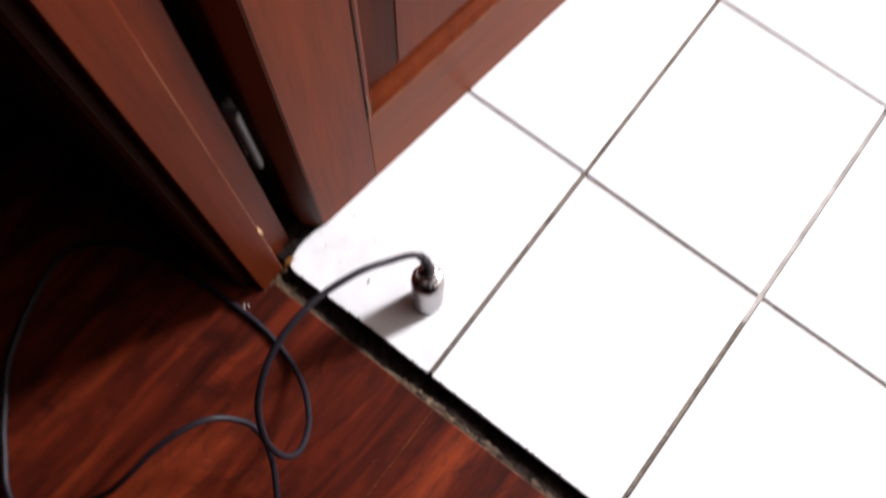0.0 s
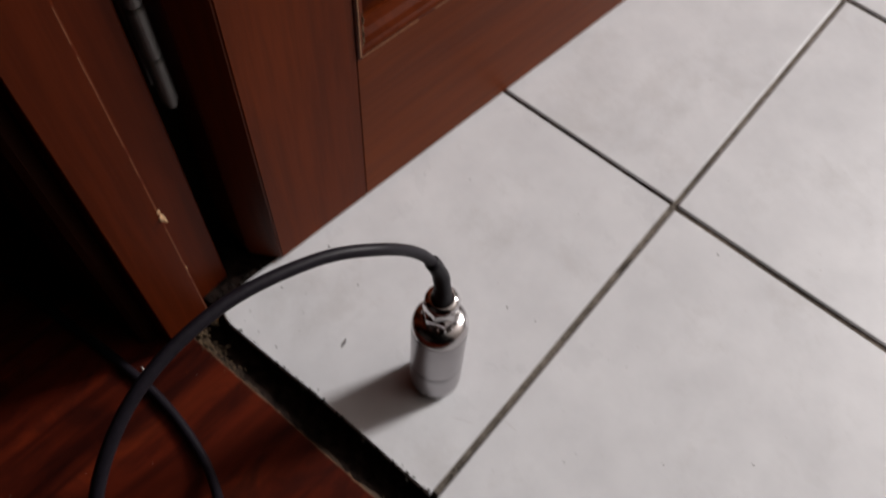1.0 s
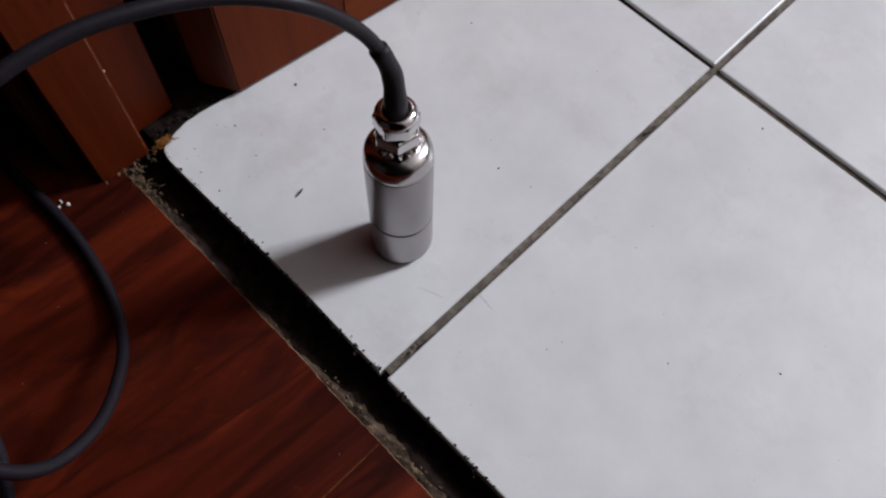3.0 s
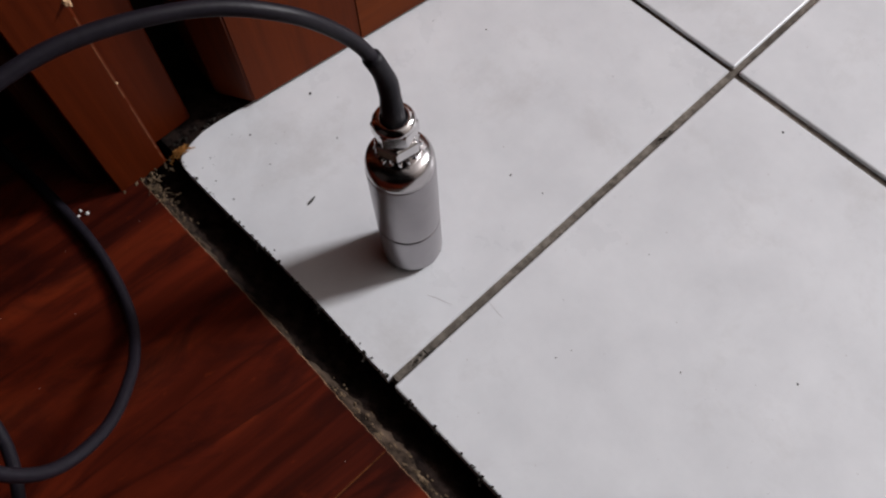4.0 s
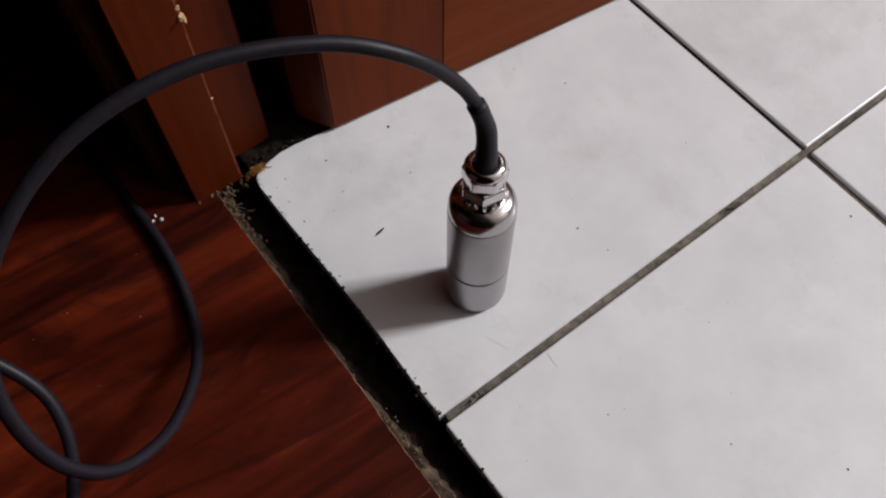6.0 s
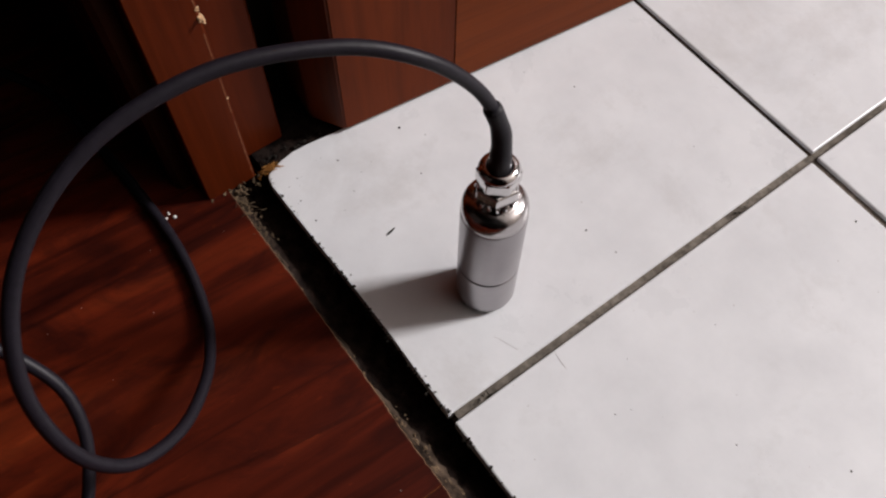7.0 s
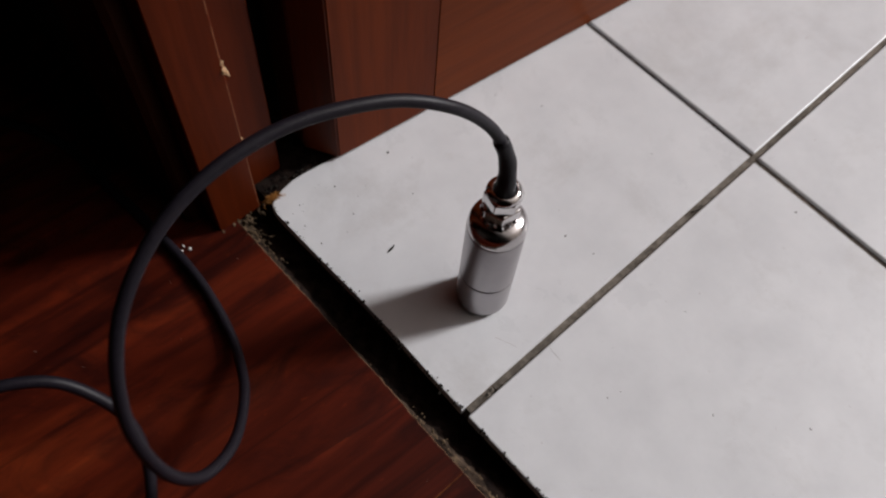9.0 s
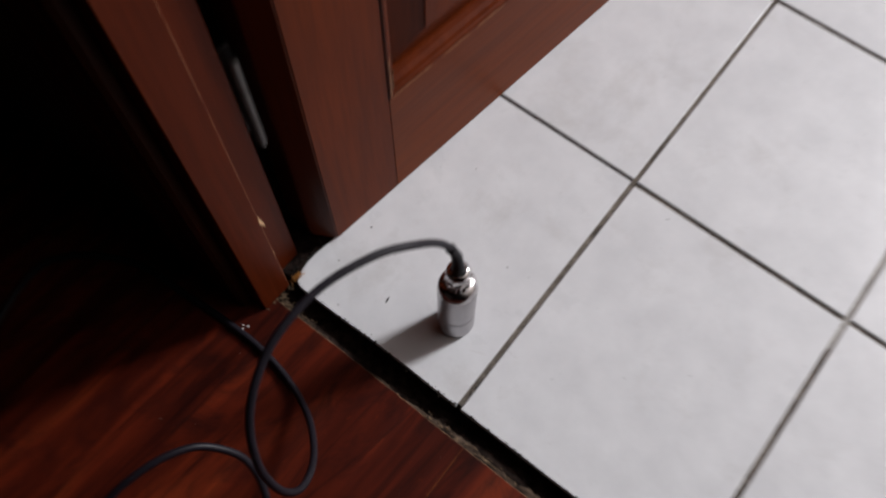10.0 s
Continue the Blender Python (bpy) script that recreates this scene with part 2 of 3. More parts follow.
def smooth_line(points, steps=10):
    """A Catmull-Rom line through the points."""
    pts = [Vector(p) for p in points]
    pts = [2 * pts[0] - pts[1], *pts, 2 * pts[-1] - pts[-2]]
    line = []
    for p0, p1, p2, p3 in zip(pts, pts[1:], pts[2:], pts[3:]):
        for k in range(steps):
            s = k / steps
            line.append(0.5 * (2 * p1 + (p2 - p0) * s + (2 * p0 - 5 * p1 + 4 * p2 - p3) * s * s + (3 * p1 - p0 - 3 * p2 + p3) * s ** 3))
    line.append(pts[-2])
    return line


def tube(line, radius, sides=14):
    """A round tube along a line; radius is a number or a function of the share of the way."""
    bm = bmesh.new()
    rings = []
    side = None
    for i, p in enumerate(line):
        way = (line[min(i + 1, len(line) - 1)] - line[max(i - 1, 0)]).normalized()
        side = way.orthogonal().normalized() if side is None else (side - way * side.dot(way)).normalized()
        up = way.cross(side)
        r = radius(i / (len(line) - 1)) if callable(radius) else radius
        rings.append([bm.verts.new(p + (side * math.cos(2 * math.pi * k / sides) + up * math.sin(2 * math.pi * k / sides)) * r) for k in range(sides)])
    for a, c in zip(rings, rings[1:]):
        for k in range(sides):
            bm.faces.new((a[k], a[(k + 1) % sides], c[(k + 1) % sides], c[k]))
    bm.faces.new(rings[0][::-1])
    bm.faces.new(rings[-1])
    return bm


def profile_along_z(points, z0, z1):
    """An upright bar with the outline given by (x, y) points."""
    bm = bmesh.new()
    low = [bm.verts.new((x, y, z0)) for x, y in points]
    high = [bm.verts.new((x, y, z1)) for x, y in points]
    n = len(points)
    for i in range(n):
        bm.faces.new((low[i], low[(i + 1) % n], high[(i + 1) % n], high[i]))
    bm.faces.new(low[::-1])
    bm.faces.new(high)
    return bm


def crumb(bm, p, size, rng, flat=0.6):
    """One small irregular lump."""
    made = bmesh.ops.create_icosphere(bm, subdivisions=1, radius=1.0)["verts"]
    turn = Euler([rng.uniform(0, 6.28) for _ in range(3)]).to_matrix()
    s = Vector((rng.uniform(0.6, 1.3), rng.uniform(0.5, 1.1), rng.uniform(0.35, 0.8) * flat / 0.6))
    for v in made:
        q = v.co * rng.uniform(0.7, 1.15)
        q = Vector((q.x * s.x, q.y * s.y, q.z * s.z))
        q = turn @ q if flat > 0.5 else Matrix.Rotation(s.x * 9, 3, "Z") @ q
        v.co = Vector(p) + q * size


# ---- the shell of the two rooms ----
WALL_S, WALL_N = -0.283, -0.229          # faces of the wall that holds the doorway
OPEN_X0, OPEN_X1, OPEN_Z = -0.19, 0.64, 2.05
ROOM_X0, ROOM_X1, TOP = -1.3, 2.6, 3.1
SOUTH = -2.0


def wall(name, bm, material, label):
    return tagged(part(name, bm, material), label, "wall", kind="structure")


bm = box(ROOM_X0, OPEN_X0 - 0.045, WALL_S, WALL_N, -0.03, TOP)
box(OPEN_X1 + 0.045, ROOM_X1, WALL_S, WALL_N, -0.03, TOP, bm=bm)
box(OPEN_X0 - 0.045, OPEN_X1 + 0.045, WALL_S, WALL_N, OPEN_Z + 0.04, TOP, bm=bm)
wall("wall_doorway", bm, LOW_BOUNCE, "near-black low-bounce wall around the doorway")

bm = box(ROOM_X0, WIN_X0, WIN_Y, WIN_Y + 0.15, -0.03, TOP)
box(WIN_X1, ROOM_X1, WIN_Y, WIN_Y + 0.15, -0.03, TOP, bm=bm)
box(WIN_X0, WIN_X1, WIN_Y, WIN_Y + 0.15, -0.03, WIN_Z0, bm=bm)
box(WIN_X0, WIN_X1, WIN_Y, WIN_Y + 0.15, WIN_Z1, TOP, bm=bm)
wall("wall_window", bm, PAINT, "grey painted wall with a small window")
# near-black so that the space behind the door stays dark
wall("wall_tiled_west", box(-0.36, -0.240, WALL_N, WIN_Y, -0.03, TOP), LOW_BOUNCE, "near-black low-bounce wall behind the open door")
wall("wall_tiled_east", box(ROOM_X1, ROOM_X1 + 0.12, WALL_N, WIN_Y + 0.15, -0.03, TOP), PAINT, "grey painted side wall of the tiled room")
# unseen shell of the dark room, coloured to swallow the doorway's light
wall("wall_dark_west", box(ROOM_X0 - 0.12, ROOM_X0, SOUTH, WALL_N, -0.03, TOP), LOW_BOUNCE, "unseen near-black side wall of the wooden-floored room")
wall("wall_dark_east", box(ROOM_X1, ROOM_X1 + 0.12, SOUTH, WALL_N, -0.03, TOP), LOW_BOUNCE, "unseen near-black side wall of the wooden-floored room")
wall("wall_dark_south", box(ROOM_X0 - 0.12, ROOM_X1 + 0.12, SOUTH - 0.12, SOUTH, -0.03, TOP), LOW_BOUNCE, "unseen near-black end wall of the wooden-floored room")
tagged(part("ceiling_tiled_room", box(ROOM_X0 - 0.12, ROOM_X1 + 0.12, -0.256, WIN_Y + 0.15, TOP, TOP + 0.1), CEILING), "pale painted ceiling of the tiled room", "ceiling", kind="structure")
# unseen, near-black for the same low bounce
tagged(part("ceiling_dark_room", box(ROOM_X0 - 0.12, ROOM_X1 + 0.12, SOUTH - 0.12, -0.2565, TOP, TOP + 0.1), LOW_BOUNCE), "unseen near-black ceiling of the wooden-floored room", "ceiling", kind="structure")

# the window
window = tagged(new("window_1"), "small window with a white frame in the tiled room", "window", kind="structure")
for name, dims in (("window_frame", (WIN_X0, WIN_X0 + 0.03, WIN_Z0, WIN_Z1)), ("window_frame", (WIN_X1 - 0.03, WIN_X1, WIN_Z0, WIN_Z1)),
                   ("window_frame", (WIN_X0 + 0.03, WIN_X1 - 0.03, WIN_Z0, WIN_Z0 + 0.03)), ("window_frame", (WIN_X0 + 0.03, WIN_X1 - 0.03, WIN_Z1 - 0.03, WIN_Z1))):
    part(name, box(dims[0], dims[1], WIN_Y + 0.05, WIN_Y + 0.09, dims[2], dims[3], 0.003), CEILING, window)
pane = part("pane", box(WIN_X0 + 0.03, WIN_X1 - 0.03, WIN_Y + 0.068, WIN_Y + 0.072, WIN_Z0 + 0.03, WIN_Z1 - 0.03), GLASS, window)
pane.visible_shadow = False

# ---- the door frame ----
STOP_X, REBATE_X = -0.170, -0.1838       # faces of the stop and of the rebate on the hinge side
STOP_Y = -0.2545
door_frame = tagged(new("door_frame"), "varnished wooden door frame with chipped edges", "door frame", kind="structure")
e = 0.0012
left = [(REBATE_X - 0.05, WALL_S + 0.0005), (STOP_X - e, WALL_S + 0.0005), (STOP_X, WALL_S + e), (STOP_X, STOP_Y - e), (STOP_X - e, STOP_Y), (REBATE_X, STOP_Y), (REBATE_X, WALL_N - e), (REBATE_X - e, WALL_N), (REBATE_X - 0.05, WALL_N)]
part("jamb", profile_along_z(left, 0.0015, OPEN_Z), FRAME_V, door_frame)
mirror = OPEN_X0 + OPEN_X1
right = [(mirror - x, y) for x, y in left][::-1]
part("jamb", profile_along_z(right, 0.0015, OPEN_Z), FRAME_V, door_frame)
part("head", box(REBATE_X, mirror - REBATE_X, WALL_S + 0.001, WALL_N - 0.001, OPEN_Z, OPEN_Z + 0.038, 0.002), FRAME_H, door_frame)
casing_l = [(-0.250, -0.283), (-0.250, -0.291), (-0.247, -0.294), (-0.232, -0.294), (-0.229, -0.291), (-0.226, -0.2935), (-0.203, -0.2935), (-0.200, -0.2905), (-0.197, -0.293), (-0.187, -0.293), (-0.184, -0.290), (-0.184, -0.283)]
part("casing", profile_along_z(casing_l, 0.0035, OPEN_Z + 0.05), DARK_WOOD, door_frame, "dark moulded wooden casing")
part("casing", profile_along_z([(mirror - x, y) for x, y in casing_l][::-1], 0.0035, OPEN_Z + 0.05), DARK_WOOD, door_frame, "dark moulded wooden casing")

# ---- the open door leaf ----
LEAF = Matrix.Translation((-0.1658, -0.1990, 0.003)) @ Matrix(((0.1193, -0.9929, 0, 0), (0.9929, 0.1193, 0, 0), (0, 0, 1, 0), (0, 0, 0, 1)))
LEAF_W, LEAF_H, LEAF_T, STILE, RAIL = 0.78, 2.03, 0.046, 0.0700, 0.1328
door = tagged(new("door_1"), "open varnished reddish wooden panel door", "door", kind="structure")
door.matrix_world = LEAF
LIP, LIP_Y = -0.0132, 0.0171          # the hinge edge slopes back to a lip
bm = profile_along_z([(0, 0.0), (STILE, 0.0), (STILE, LEAF_T), (LIP, LEAF_T), (LIP, LIP_Y)], 0, LEAF_H)
bmesh.ops.bevel(bm, geom=bm.edges[:], offset=0.0009, segments=2, affect="EDGES")
part("stile", bm, DOOR_V, door)
part("stile", box(LEAF_W - STILE, LEAF_W, 0, LEAF_T, 0, LEAF_H, 0.0009), DOOR_V, door)
OPENINGS = ((RAIL, 0.86), (1.0, LEAF_H - 0.1))
for z0, z1 in ((0, RAIL), (0.86, 1.0), (LEAF_H - 0.1, LEAF_H)):
    part("rail", box(STILE + 0.0001, LEAF_W - STILE - 0.0001, 0.0003, LEAF_T - 0.0003, z0, z1, 0.0003), DOOR_H, door)


def frame_ring(x0, x1, z0, z1, steps):
    """A mitred ring inside an opening; steps are (inset, depth) pairs of its section, closed at the back."""
    bm = bmesh.new()
    loops = []
    for inset, depth in steps:
        loops.append([bm.verts.new((x, depth, z)) for x, z in ((x0 + inset, z0 + inset), (x1 - inset, z0 + inset), (x1 - inset, z1 - inset), (x0 + inset, z1 - inset))])
    for a, c in zip(loops, loops[1:]):
        for i in range(4):
            bm.faces.new((a[i], a[(i + 1) % 4], c[(i + 1) % 4], c[i]))
    return bm


for z0, z1 in OPENINGS:
    x0, x1 = STILE, LEAF_W - STILE
    steps = [(0.0, 0.020), (0.0, -0.0004), (0.0012, -0.0009), (0.0030, -0.0008), (0.0042, 0.0002), (0.0050, 0.0016), (0.0078, 0.0034), (0.0098, 0.0066), (0.0108, 0.0105), (0.0120, 0.0112), (0.0122, 0.020)]
    part("moulding", frame_ring(x0, x1, z0, z1, steps), DOOR_V, door, "rounded moulding around the sunk panel")
    bm = frame_ring(x0, x1, z0, z1, [(0.010, 0.026), (0.010, 0.0125), (0.0135, 0.0125), (0.040, 0.0045), (0.0408, 0.0030)])
    bm.verts.ensure_lookup_table()
    last = bm.verts[-4:]
    bm.faces.new(last)
    bm.faces.new(bm.verts[:4])
    part("panel", bm, DOOR_V, door, "raised bevelled wooden panel")

# pale worn ridge of the lower moulding
prng = random.Random(2)
bm = bmesh.new()
for upright in (False, True):
    a = 0.002
    while a < (0.045 if upright else 0.34):
        step = prng.uniform(0.003, 0.012)
        if prng.random() < (0.95 if a < 0.03 else 0.8):
            w = prng.uniform(0.0003, 0.0006)
            if upright:
                box(STILE + 0.0017 - w, STILE + 0.0017 + w, -0.0012, -0.0005, RAIL + a, RAIL + a + step, bm=bm)
            else:
                box(STILE + a, STILE + a + step, -0.0012, -0.0005, RAIL + 0.0009 - w, RAIL + 0.0009 + w, bm=bm)
        a += step
part("worn_edge", bm, WORN, door, "pale worn ridge of the moulding")
bm = bmesh.new()
for _ in range(60):
    a = abs(prng.gauss(0, 0.011))
    crumb(bm, (STILE + 0.0035 + prng.uniform(0, 0.0035), 0.0018 + prng.uniform(-0.001, 0.0016), RAIL + 0.004 + a), prng.uniform(0.0005, 0.0015), prng)
part("old_filler", bm, DEBRIS, door, "pale old filler in the moulding's corner")

# the hinge between leaf and frame
hinge = tagged(new("hinge"), "dull metal butt hinge in the gap of the door", "hinge")
HX, HY = -0.1955, -0.2165
for z0, z1 in ((0.154, 0.184), (0.1848, 0.2152), (0.216, 0.246)):
    part("knuckle", lathe([(0.0030, z0), (0.0042, z0 + 0.0012), (0.0042, z1 - 0.0012), (0.0030, z1)], 20, (HX, HY, 0)), ZINC, hinge, smooth=False)
part("pin", lathe([(0.0014, 0.1500), (0.0030, 0.1512), (0.0030, 0.1538)], 16, (HX, HY, 0)), ZINC, hinge)
part("hinge_leaf", box(REBATE_X - 0.0150, REBATE_X - 0.0095, WALL_N - 0.0002, WALL_N + 0.0012, 0.156, 0.244, 0.0003), ZINC, hinge)
part("hinge_leaf", box(-0.2075, -0.2062, -0.2175, -0.2080, 0.156, 0.244, 0.0004), ZINC, hinge)

# ---- the sensor and its cable ----
SX, SY = -0.0440, -0.1955
sensor = tagged(new("submersible_sensor"), "stainless steel cylindrical sensor with a grey cable, upright on the tiles", "sensor")
sensor.location = (SX, SY, 0.0)
R = 0.0147
# bottom rounding split from the body to hold the painted contact shade
part("end_cap", lathe([(0.0100, 0.0), (R - 0.0030, 0.0003), (R - 0.0017, 0.0010), (R - 0.0009, 0.0020), (R - 0.0004, 0.0032), (R - 0.0002, 0.0040)], 64), BASE_SHADE, sensor, "rounded bottom edge, coloured dark for contact shade", smooth=True)
part("body", lathe([(R - 0.0004, 0.0040), (R - 0.0001, 0.0044), (R, 0.0050), (R, 0.0064), (R, 0.0318), (R, 0.0324), (R - 0.0005, 0.0325), (R - 0.0006, 0.0327)], 64), STEEL, sensor, smooth=True)
part("seal", lathe([(R - 0.0008, 0.0326), (R - 0.0008, 0.0336)], 48), GROOVE, sensor, "thin dark seam round the body")
part("tube", lathe([(R - 0.0006, 0.0334), (R - 0.0005, 0.0336), (R, 0.0337), (R, 0.0343), (R, 0.0776), (R, 0.0783), (R - 0.00015, 0.0785), (R - 0.0002, 0.0786)], 64), STEEL, sensor, smooth=True)
part("shoulder", lathe([(R - 0.0002, 0.0786), (R - 0.0001, 0.0789), (R - 0.0002, 0.0810), (R - 0.0003, 0.0826), (R - 0.0007, 0.0844), (R - 0.0013, 0.0857), (R - 0.0021, 0.0867), (R - 0.0031, 0.0874), (R - 0.0043, 0.0880), (0.0092, 0.0884), (0.0083, 0.0886), (0.0083, 0.0925)], 64), POLISHED, sensor, "polished rounded steel shoulder", smooth=True)
gland = part("cable_gland", lathe([(0.0078, 0.0925), (0.0078, 0.0945), (0.0072, 0.0950), (0.0072, 0.1010), (0.0066, 0.1015), (0.0066, 0.1040)], 40), NICKEL, sensor, "shiny nickel-plated cable gland")
part("hex_nut", hexagon(0.0098, 0.0938, 0.1008, 0.35), NICKEL, gland)
part("hex_nut", hexagon(0.0094, 0.1018, 0.1098, 0.85), NICKEL, gland)
# the toothed washer: one ring whose rim steps in and out and twists a little
bm = bmesh.new()
rings = []
for r_in, r_out, z in ((0.0070, 0.0070, 0.0912), (0.0080, 0.0094, 0.0908), (0.0080, 0.0098, 0.0918), (0.0078, 0.0094, 0.0930), (0.0070, 0.0070, 0.0936)):
    ring = []
    for k in range(64):
        tooth = k % 4 in (1, 2)
        a = 2 * math.pi * k / 64
        r = r_out if tooth else r_in
        ring.append(bm.verts.new((r * math.cos(a), r * math.sin(a), z + (0.0006 * math.sin(k * 0.61) + (0.0006 if k % 4 == 1 else -0.0005) if tooth else 0.0))))
    rings.append(ring)
for low, high in zip(rings, rings[1:]):
    for k in range(64):
        bm.faces.new((low[k], low[(k + 1) % 64], high[(k + 1) % 64], high[k]))
bm.faces.new(rings[0][::-1])
bm.faces.new(rings[-1])
part("lock_washer", bm, NICKEL, gland, "toothed shiny lock washer")
part("crown", lathe([(0.0086, 0.1088), (0.0085, 0.1102), (0.0079, 0.1112), (0.0068, 0.1120), (0.0058, 0.1124), (0.0051, 0.1122), (0.0051, 0.1100)], 40), NICKEL, gland, smooth=True)

# the way of the cable: out of the gland, a wide arc, a loop on the boards, a hump and away
ARC = [(-0.0440, -0.1955, 0.1000), (-0.0440, -0.1955, 0.1160), (-0.0478, -0.1943, 0.1325), (-0.0540, -0.2010, 0.1525), (-0.0604, -0.2192, 0.1748),
       (-0.0718, -0.2444, 0.1871), (-0.0818, -0.2825, 0.1925), (-0.0822, -0.3224, 0.1871), (-0.0721, -0.3555, 0.1694), (-0.0559, -0.3749, 0.1415),
       (-0.0425, -0.3787, 0.1068), (-0.0398, -0.3696, 0.0739), (-0.0514, -0.3502, 0.0468), (-0.0746, -0.3314, 0.0253), (-0.0985, -0.3203, 0.0108), (-0.1185, -0.3143, 0.0066), (-0.1400, -0.3105, 0.0058), (-0.1620, -0.3090, 0.0058), (-0.1900, -0.3100, 0.0058)]
TAIL = [(-0.2250, -0.3130, 0.0060), (-0.2900, -0.3230, 0.0060), (-0.3400, -0.3700, 0.0060), (-0.3150, -0.4600, 0.0060), (-0.2760, -0.5100, 0.0060),
        (-0.2521, -0.5330, 0.0062), (-0.2280, -0.5520, 0.0085), (-0.2010, -0.5560, 0.0150), (-0.1720, -0.5300, 0.0320), (-0.1456, -0.4948, 0.0570), (-0.1352, -0.4682, 0.0742),
        (-0.1294, -0.4397, 0.0862), (-0.1213, -0.4141, 0.0899), (-0.1111, -0.3943, 0.0854), (-0.0987, -0.3836, 0.0742), (-0.0843, -0.3791, 0.0594),
        (-0.0664, -0.3859, 0.0425), (-0.0447, -0.4063, 0.0244), (-0.0194, -0.4411, 0.0058), (0.0050, -0.5100, 0.0062), (0.0600, -0.6200, 0.0062),
        (0.2200, -0.8000, 0.0062), (0.6000, -1.1000, 0.0062)]
line = [p - Vector((SX, SY, 0)) for p in smooth_line(ARC + TAIL, 10)]
part("cable", tube(line[8:], 0.00268), RUBBER, sensor, "dark grey rubber-jacketed cable", smooth=True)
part("sleeve", tube(line[3:26], lambda s: 0.0049 - 0.0014 * s + 0.00012 * math.sin(s * 21), 18), SLEEVE, sensor, "black shrink sleeve over the cable's end", smooth=True)

# ---- the gap between the two floors ----
EDGE_Y, BOARD_Y, BOARD_Z = -0.2496, -0.2710, 0.0030
rng = random.Random(4)
bm = bmesh.new()
nx, ny = 420, 20
grid = []
for i in range(nx + 1):
    x = -0.185 + 0.74 * i / nx
    row = []
    for j in range(ny + 1):
        y = BOARD_Y - 0.004 + (EDGE_Y + 0.006 - BOARD_Y + 0.004) * j / ny
        n1 = noise.noise(Vector((x * 38, y * 60, 0)))
        n2 = noise.noise(Vector((x * 190, y * 190, 3)))
        patch = max(0.0, noise.noise(Vector((x * 22, 7.7, 0))) + 0.25)
        slope = max(0.0, 1 - (y - BOARD_Y) / (0.0095 + 0.0065 * min(max((x + 0.02) / 0.05, 0), 1)))
        full = min(max((-0.085 - x) / 0.03, 0), 1) + min(max((x + 0.015) / 0.03, 0), 1)      # less rubble in the middle stretch
        z = -0.0165 + (0.0065 + 0.0048 * full) * slope + 0.0045 * patch * slope * (1 + n1) * (0.3 + 0.7 * full) + 0.0016 * n1 + (0.0006 + 0.0018 * patch) * n2
        row.append(bm.verts.new((x, y, min(z, 0.0012))))
    grid.append(row)
for i in range(nx):
    for j in range(ny):
        bm.faces.new((grid[i][j], grid[i + 1][j], grid[i + 1][j + 1], grid[i][j + 1]))
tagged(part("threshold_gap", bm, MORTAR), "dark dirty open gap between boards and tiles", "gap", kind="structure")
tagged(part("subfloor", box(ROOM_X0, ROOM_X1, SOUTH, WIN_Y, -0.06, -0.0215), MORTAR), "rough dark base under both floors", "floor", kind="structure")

# broken clods and dust of plaster along the board side of the gap
def clod(bm, p, size, rng):
    """One broken, angular clod."""
    made = bmesh.ops.create_icosphere(bm, subdivisions=2, radius=1.0)["verts"]
    off = Vector((rng.uniform(0, 50), rng.uniform(0, 50), rng.uniform(0, 50)))
    s = Vector((rng.uniform(0.8, 1.7), rng.uniform(0.5, 1.0), rng.uniform(0.3, 0.7)))
    turn = Matrix.Rotation(rng.uniform(-0.6, 0.6), 3, "Z")
    for v in made:
        k = 1 + 0.75 * noise.noise(v.co * 1.6 + off) + 0.25 * noise.noise(v.co * 4 + off)
        q = v.co * k
        v.co = Vector(p) + turn @ Vector((q.x * s.x, q.y * s.y, q.z * s.z)) * size


bm = bmesh.new()
for _ in range(620):
    x = rng.uniform(-0.168, 0.42)
    dens = noise.noise(Vector((x * 26, 1.7, 0))) + (0.6 if -0.02 < x < 0.10 else 0.45 if x < -0.10 else -0.1)
    if dens < 0.2 and rng.random() < 0.93:
        continue
    y = BOARD_Y - 0.0004 + abs(rng.gauss(0, 0.0030))
    clod(bm, (x, y, -0.0010 - (y - BOARD_Y) * 0.85), rng.uniform(0.0003, 0.0008) * (2.6 if rng.random() < 0.10 else 1), rng)
for _ in range(80):
    x = -0.169 + abs(rng.gauss(0, 0.013))
    clod(bm, (x, BOARD_Y + rng.uniform(-0.004, 0.006), rng.uniform(-0.004, 0.0020)), rng.uniform(0.0003, 0.0009) * (2.2 if rng.random() < 0.12 else 1), rng)
for _ in range(70):
    y = rng.uniform(-0.285, -0.253)
    z = rng.uniform(-0.005, 0.0035)
    clod(bm, (STOP_X + 0.0004 + abs(rng.gauss(0, 0.0012)) * (1 - z / 0.009), y, z), rng.uniform(0.0003, 0.0009), rng)
for _ in range(26):
    p = Vector((-0.168 + abs(rng.gauss(0, 0.016)), BOARD_Y + rng.uniform(-0.003, 0.006), rng.uniform(0.000, 0.0035)))
    q = p + Vector((rng.uniform(-0.006, 0.006), rng.uniform(-0.006, 0.006), rng.uniform(-0.001, 0.001)))
    fibre = tube(smooth_line([p, (p + q) / 2 + Vector((0, 0, 0.0012)), q], 3), rng.uniform(0.0001, 0.0002), 5)
    tmp = bpy.data.meshes.new("tmp")
    fibre.to_mesh(tmp)
    fibre.free()
    bm.from_mesh(tmp)
    bpy.data.meshes.remove(tmp)
tagged(part("plaster_debris", bm, DEBRIS), "broken beige plaster clods and fibres along the gap", "debris", kind="stuff")

